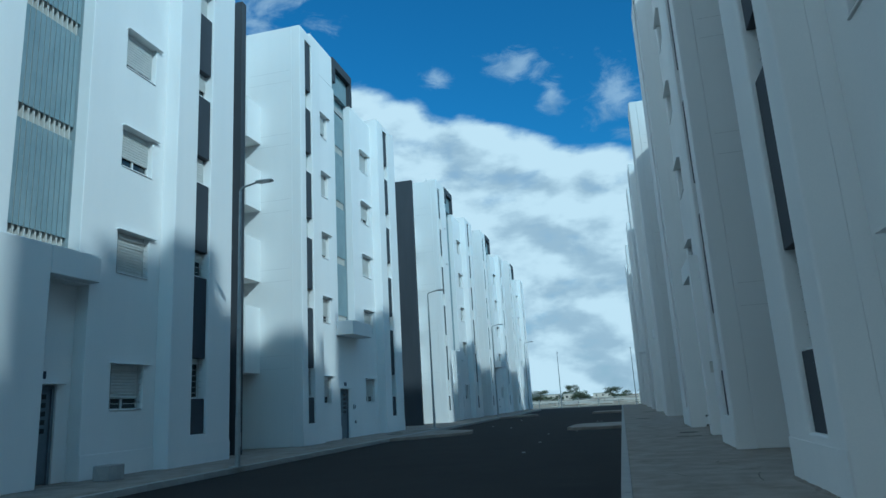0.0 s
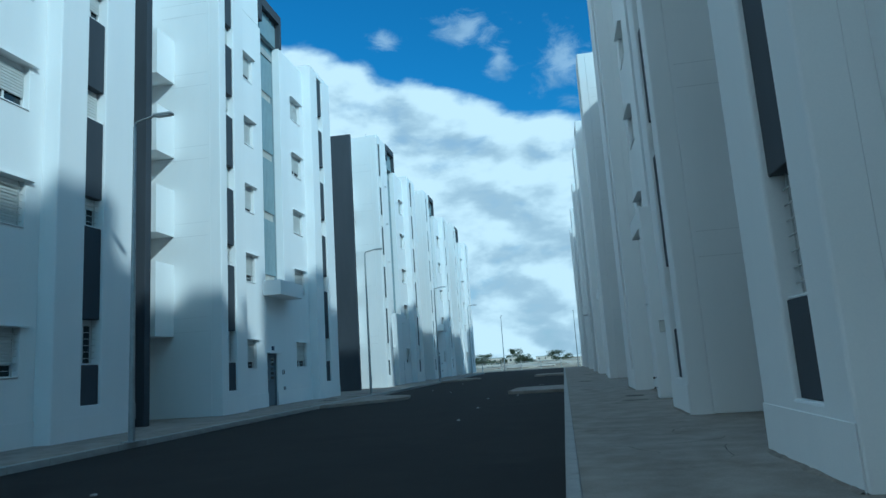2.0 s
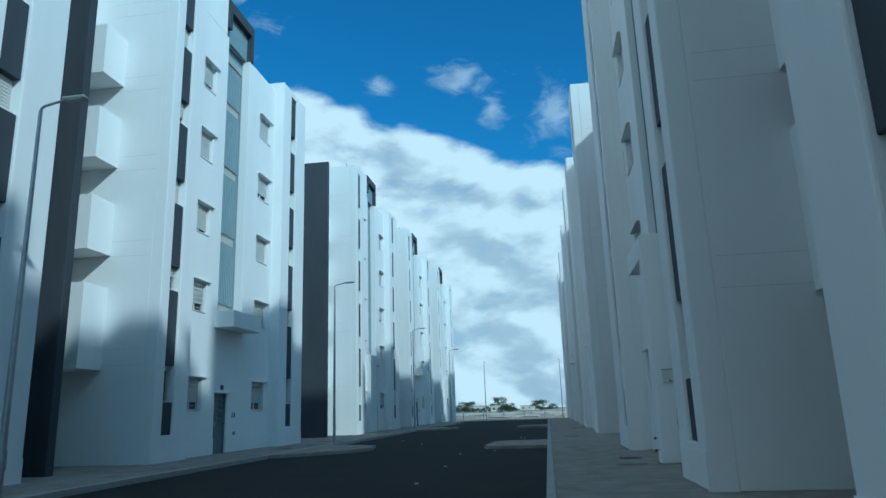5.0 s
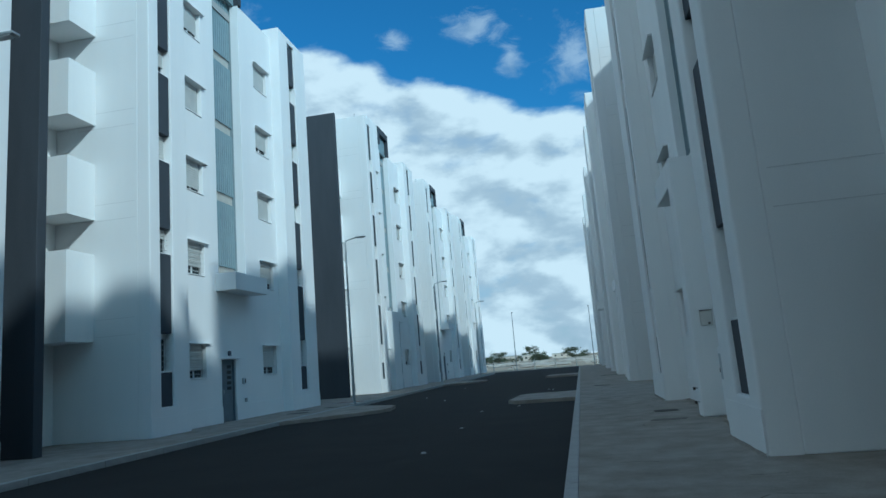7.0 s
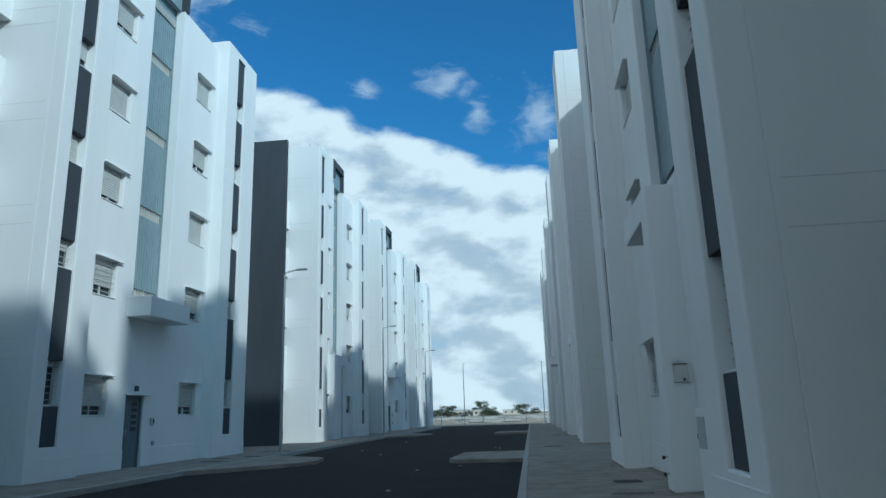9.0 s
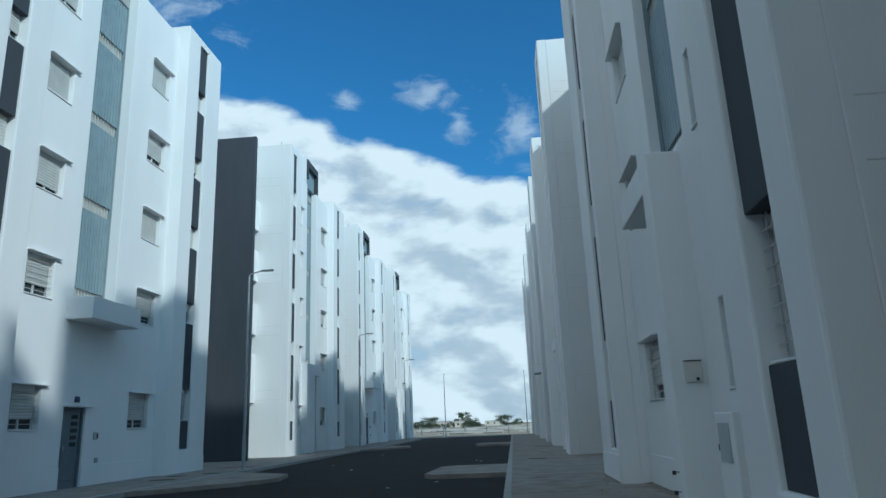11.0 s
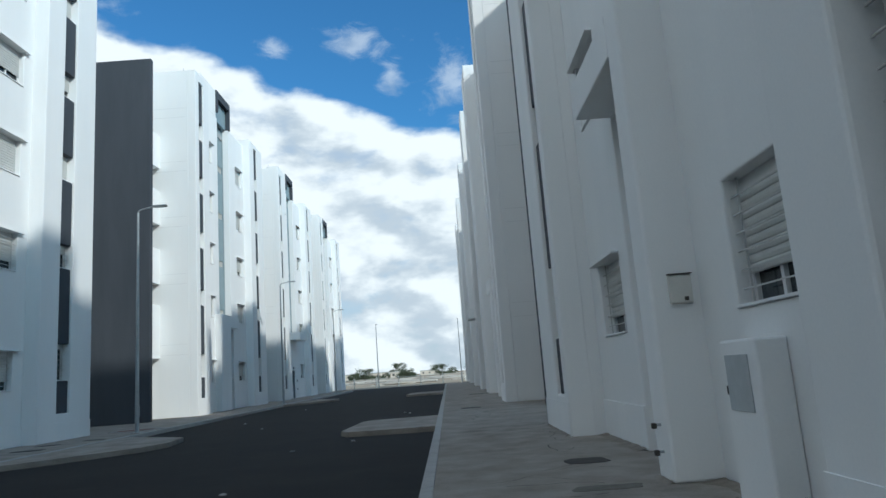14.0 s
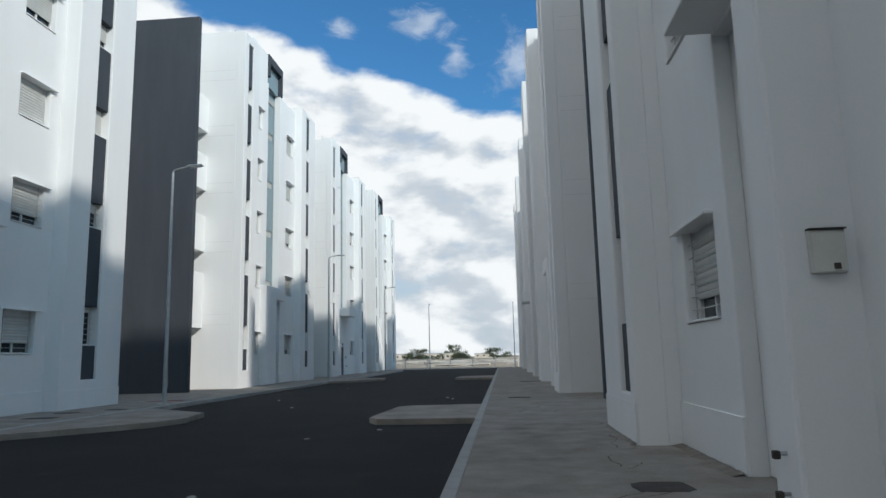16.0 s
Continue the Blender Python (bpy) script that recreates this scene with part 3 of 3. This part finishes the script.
for z in (0.28, 0.54):
    home = tagged(new("water_tap"), "short steel tap stub on a white pier", "tap", "tap stubs")
    bm = bmesh.new()
    tube(bm, (2.418, 21.30, z), (2.36, 21.30, z), 0.014, n=8)
    part("pipe", bm, GALV, home)
    bm = bmesh.new()
    solid(bm, (2.325, 21.275, z - 0.035), (2.372, 21.325, z + 0.02), 0.008)
    part("valve", bm, HOLE, home)
rng = random.Random(3)
home = tagged(new("weed"), "small grey-green weed at the foot of a plinth", "weed")
home.location = (2.82, 19.36, 0.0)
bm = bmesh.new()
for i in range(46):
    a, h, r = rng.uniform(0, 6.283), rng.uniform(0.05, 0.15), rng.uniform(0.02, 0.10)
    d, w = Vector((math.cos(a), math.sin(a), 0)), Vector((-math.sin(a), math.cos(a), 0)) * 0.010
    p1, p2 = d * r * 0.5 + Vector((0, 0, h * 0.7)), d * r + Vector((0, 0, h))
    lo, l1, l2 = [bm.verts.new(p) for p in (d * 0.008, p1 - w, p1 + w)]
    tip = bm.verts.new(p2)
    bm.faces.new((lo, l1, tip))
    bm.faces.new((lo, tip, l2))
part("leaves", bm, LEAF, home)
fitting("gas_box", "small beige box low on a white wall", "meter box", (
    ("body", BEIGE, [((-12.195, 53.4, 1.0), (-12.0, 53.95, 1.75))], 0.015),
    ("lid", GREYBOX, [((-11.998, 53.45, 1.05), (-11.985, 53.9, 1.7))], 0.004)))
fitting("concrete_block", "pale concrete cube standing on the pavement", "concrete block", (
    ("body", KERBM, [((-11.65, 13.9, 0.0), (-11.2, 14.4, 0.34))], 0.02),))


# ---- openings and covers in the pavement ----
DIRTSTAIN = material("dark_mortar", (0.10, 0.09, 0.075), (0.17, 0.15, 0.13), 0.95, 7.0, 0.4, 60)


def cover(name, label, x, y, w, d, mat, rim=True):
    home = tagged(new(name), label, "manhole cover", "covers in the pavement")
    home.location = (x, y, 0.0)
    bm = bmesh.new()
    n = 18
    rng = random.Random(int(y * 7))
    def square(c):
        return math.copysign(abs(c) ** 0.45, c)
    ring = [(w * square(math.cos(2 * math.pi * i / n)) * rng.uniform(0.85, 1.08), d * square(math.sin(2 * math.pi * i / n)) * rng.uniform(0.85, 1.08)) for i in range(n)]
    top = [bm.verts.new((a, b, 0.006)) for a, b in ring]
    low = [bm.verts.new((a * 1.06, b * 1.06, -0.01)) for a, b in ring]
    bm.faces.new(top)
    for i in range(n):
        bm.faces.new((top[i], low[i], low[(i + 1) % n], top[(i + 1) % n]))
    part("plate", bm, mat, home)
    if rim:
        bm = bmesh.new()
        for i in range(n):
            a, b = ring[i], ring[(i + 1) % n]
            tube(bm, (a[0] * 1.05, a[1] * 1.05, 0.008), (b[0] * 1.05, b[1] * 1.05, 0.008), 0.014, n=5)
        part("rim", bm, KERBM, home)


for x, y, w, d, m in ((1.98, 23.1, 0.26, 0.24, HOLE), (1.80, 21.2, 0.34, 0.13, DIRTSTAIN), (1.0, 36.9, 0.32, 0.22, HOLE), (1.8, 49.1, 0.5, 0.3, HOLE),
                      (-10.6, 32.3, 0.42, 0.24, HOLE), (-11.0, 33.9, 0.30, 0.2, HOLE), (-10.2, 34.9, 0.3, 0.2, HOLE)):
    cover("manhole", "uncovered dark manhole opening in worn concrete", x, y, w, d, m, False)
cover("manhole_cover", "red-brown iron ring cover beside a lamp", -10.6, 38.5, 0.75, 0.55, RUST)
cover("manhole_cover", "red-brown iron ring cover beside a lamp", -10.3, 78.0, 0.7, 0.5, RUST)

# thin cracks in the concrete
rng = random.Random(5)
home = tagged(new("pavement_cracks"), "thin dark cracks wandering across the concrete", "cracks", kind="stuff")
bm = bmesh.new()
for i in range(60):
    x, y = rng.uniform(0.3, 2.2), rng.uniform(9, 45)
    ang = rng.uniform(-0.5, 0.5) if rng.random() < 0.7 else rng.uniform(1.1, 2.0)
    for k in range(rng.randint(4, 9)):
        ang += rng.uniform(-0.5, 0.5)
        x2, y2 = x + 0.13 * math.cos(ang), y + 0.13 * math.sin(ang)
        if not 0.2 < x2 < 2.3:
            break
        nx, ny, w = -math.sin(ang), math.cos(ang), rng.uniform(0.003, 0.009)
        bm.faces.new([bm.verts.new(p) for p in ((x - nx * w, y - ny * w, 0.004), (x2 - nx * w, y2 - ny * w, 0.004), (x2 + nx * w, y2 + ny * w, 0.004), (x + nx * w, y + ny * w, 0.004))])
        x, y = x2, y2
part("crack", bm, HOLE, home)

# loose dirt gathered along the foot of the walls
rng = random.Random(14)
DIRT = material("loose_dirt", (0.16, 0.135, 0.11), (0.27, 0.235, 0.20), 0.95, 5.0, 0.6, 60)
bm = bmesh.new()
for x_at, ya, yb, wide in ((2.296, 16.1, 18.1, 0.10), (2.91, 18.2, 19.45, 0.22), (2.64, 19.5, 20.2, 0.14), (2.90, 20.2, 21.08, 0.40), (2.41, 21.1, 21.55, 0.12), (2.88, 23.58, 25.93, 0.34), (2.296, 25.97, 28.5, 0.12), (2.30, 8.5, 11.1, 0.10)):
    n = int((yb - ya) / 0.09)
    inner, ridge, outer = [], [], []
    for i in range(n + 1):
        y = ya + (yb - ya) * i / n
        w = wide * (0.25 + 0.9 * abs(noise.noise(Vector((x_at, y * 1.3, 0)))) + rng.uniform(0, 0.08))
        inner.append(bm.verts.new((x_at, y, 0.02 + 0.015 * rng.random())))
        ridge.append(bm.verts.new((x_at - w * 0.4, y, 0.012 + 0.012 * rng.random())))
        outer.append(bm.verts.new((x_at - w, y, 0.001)))
    for i in range(n):
        bm.faces.new((inner[i], inner[i + 1], ridge[i + 1], ridge[i]))
        bm.faces.new((ridge[i], ridge[i + 1], outer[i + 1], outer[i]))
tagged(part("loose_dirt", bm, DIRT), "brown loose dirt along the foot of the wall", "dirt", kind="stuff")

# pale scraps and stones on the asphalt
rng = random.Random(8)
for i in range(12):
    x, y = rng.uniform(-8.6, -0.6), rng.uniform(9, 50)
    bm = bmesh.new()
    bmesh.ops.create_icosphere(bm, subdivisions=1, radius=1.0)
    for v in bm.verts:
        v.co *= rng.uniform(0.75, 1.2)
        v.co.x *= rng.uniform(0.04, 0.07)
        v.co.y *= 0.05
        v.co.z = v.co.z * 0.018 - 0.118
    ob = part("stone_chip", bm, KERBM)
    ob.location = (x, y, 0)
    tagged(ob, "small pale stone chip lying on asphalt", "stone", "stone chips on the road")


# ---- distance ----
def tree(x, y, h, r, seed, z=-0.16):
    rng = random.Random(seed)
    home = tagged(new("tree"), "distant dark green bushy tree", "tree", "trees on the horizon")
    home.location = (x, y, z)
    bm = bmesh.new()
    tube(bm, (0, 0, 0), (0.05 * h, 0, h * 0.55), 0.035 * h, 0.015 * h, 8)
    for i in range(4):
        a = i * 1.6 + rng.random()
        tube(bm, (0.03 * h, 0, h * rng.uniform(0.3, 0.5)), (r * 0.6 * math.cos(a), r * 0.6 * math.sin(a), h * rng.uniform(0.6, 0.8)), 0.014 * h, 0.006 * h, 6)
    part("trunk", bm, BARK, home)
    verts, faces = [], []
    for c in range(26):
        a, q, w = rng.uniform(0, 6.283), rng.uniform(0.1, 1.0) ** 0.6, rng.uniform(0.16, 1.0)
        c0 = Vector((r * q * math.cos(a) * (1.15 - w * 0.5), r * q * math.sin(a) * (1.15 - w * 0.5), h * w))
        for k in range(70):
            d = Vector((rng.gauss(0, 1), rng.gauss(0, 1), rng.gauss(0, 0.8))) * r * 0.15
            p, s = c0 + d, r * rng.uniform(0.035, 0.075)
            e = Euler((rng.uniform(0, 6), rng.uniform(0, 6), rng.uniform(0, 6))).to_matrix()
            i = len(verts)
            verts += [p + e @ Vector(v) * s for v in ((-1, 0, 0), (0, -0.6, 0.1), (1, 0, 0), (0, 0.6, 0.1))]
            faces.append((i, i + 1, i + 2, i + 3))
    me = bpy.data.meshes.new("crown")
    me.from_pydata([tuple(v) for v in verts], [], faces)
    me.materials.append(LEAF)
    ob = new("crown", me)
    ob.parent = home
    return home


rng = random.Random(21)
tree(7.4, 112, 4.6, 2.0, 1)
shapes = [tree(-28, 420, 7.5, 5.0, 2), tree(-75, 430, 6.5, 4.5, 3), tree(25, 420, 5.5, 4.5, 4)]
for i in range(90):
    x, y = rng.uniform(-190, 130), rng.uniform(240, 520)
    k = rng.uniform(0.25, 0.48)
    copy_thing(shapes[i % 3], pose(x, y, -0.16, 0, 0, rng.uniform(0, 360)) ).scale = (k * 1.7, k * 1.7, k * 1.15)


def house(x, y, w, d, h, seed):
    home = tagged(new("house"), "distant low flat-roofed pale house", "house", "houses on the horizon")
    home.location = (x, y, -0.16)
    bm = bmesh.new()
    solid(bm, (-w / 2, 0, 0), (w / 2, d, h))
    part("wall", bm, HOUSEW, home)
    bm = bmesh.new()
    solid(bm, (-w / 2 - 0.2, -0.2, h + 0.002), (w / 2 + 0.2, d + 0.2, h + 0.35))
    part("roof", bm, ROOFM, home)
    n = max(2, int(w / 3))
    for i in range(n):
        bm = bmesh.new()
        xx = -w / 2 + w * (i + 0.5) / n
        solid(bm, (xx - 0.5, -0.04, h * 0.4), (xx + 0.5, -0.004, h * 0.75))
        part("window", bm, GLASS, home)


for i in range(16):
    house(rng.uniform(-150, 110), rng.uniform(300, 460), rng.uniform(6, 12), 8, rng.uniform(2.2, 3.6), i)

# boundary fence of posts and rails past the crossing road
fence = tagged(new("fence"), "pale post-and-rail fence along rough ground", "fence")
postm = None
for i in range(34):
    if postm is None:
        bm = bmesh.new()
        solid(bm, (-0.06, -0.06, -0.16), (0.06, 0.06, 1.15), 0.01)
        postm = part("post", bm, WALLW, fence)
        ob = postm
    else:
        ob = new("post", postm.data)
        ob.parent = fence
    ob.location = (-48 + i * 2.8, 101 + 0.03 * i, 0)
for z in (0.45, 0.95):
    bm = bmesh.new()
    tube(bm, (-48, 101, z), (46, 102, z), 0.035, n=6)
    part("rail", bm, WALLW, fence)

# rubble and pale earth mounds on the rough ground
shape = []
for k in range(3):
    r2 = random.Random(60 + k)
    bm = bmesh.new()
    bmesh.ops.create_icosphere(bm, subdivisions=3, radius=1.0)
    off = Vector((k * 7.3, 2.0, 5.0))
    for v in bm.verts:
        v.co *= 1 + 0.45 * noise.noise(v.co * 1.6 + off) + 0.2 * noise.noise(v.co * 4 + off)
        v.co.z = max(v.co.z, -0.2)
    me_ob = tagged(part("earth_mound", bm, STONE), "low pale mound of dry earth", "mound", "mounds on the rough ground")
    me_ob.matrix_basis = pose(-20 + k * 13, 125 + 9 * k, -0.16)
    me_ob.scale = (4.0, 2.0, 0.55)
    shape.append(me_ob)
for i in range(40):
    ob = copy_thing(shape[i % 3], pose(rng.uniform(-60, 40), rng.uniform(106, 240), -0.2, 0, 0, rng.uniform(-20, 20)))
    k = rng.uniform(0.5, 1.6)
    ob.scale = (3.6 * k, 1.6 * k, 0.42 * k)
    ob.data = shape[i % 3].data

# ---- walls that close the street behind the walker ----
bm = bmesh.new()
solid(bm, (-24, -41, -0.16), (16, -40.5, 3.0))
tagged(part("wall_south", bm, WALLW), "plain whitewashed boundary wall", "wall", kind="structure")

# ---- kerb stones ----
stone = None


def kerb_run(x, home, y0, y1):
    global stone
    y = y0
    while y < y1:
        if stone is None:
            bm = bmesh.new()
            solid(bm, (-0.073, 0.006, -0.16), (0.073, 0.994, 0.004), 0.012)
            stone = part("kerb_stone", bm, KERBM, home)
            k = stone
        else:
            k = new("kerb_stone", stone.data)
            k.parent = home
        k.location = (x, y, random.uniform(-0.004, 0.004))
        y += 1.0


kerb_run(KERB_R + 0.075, pave_r, -6, 85)
kerb_run(KERB_L - 0.075, pave_l, -2, 85)
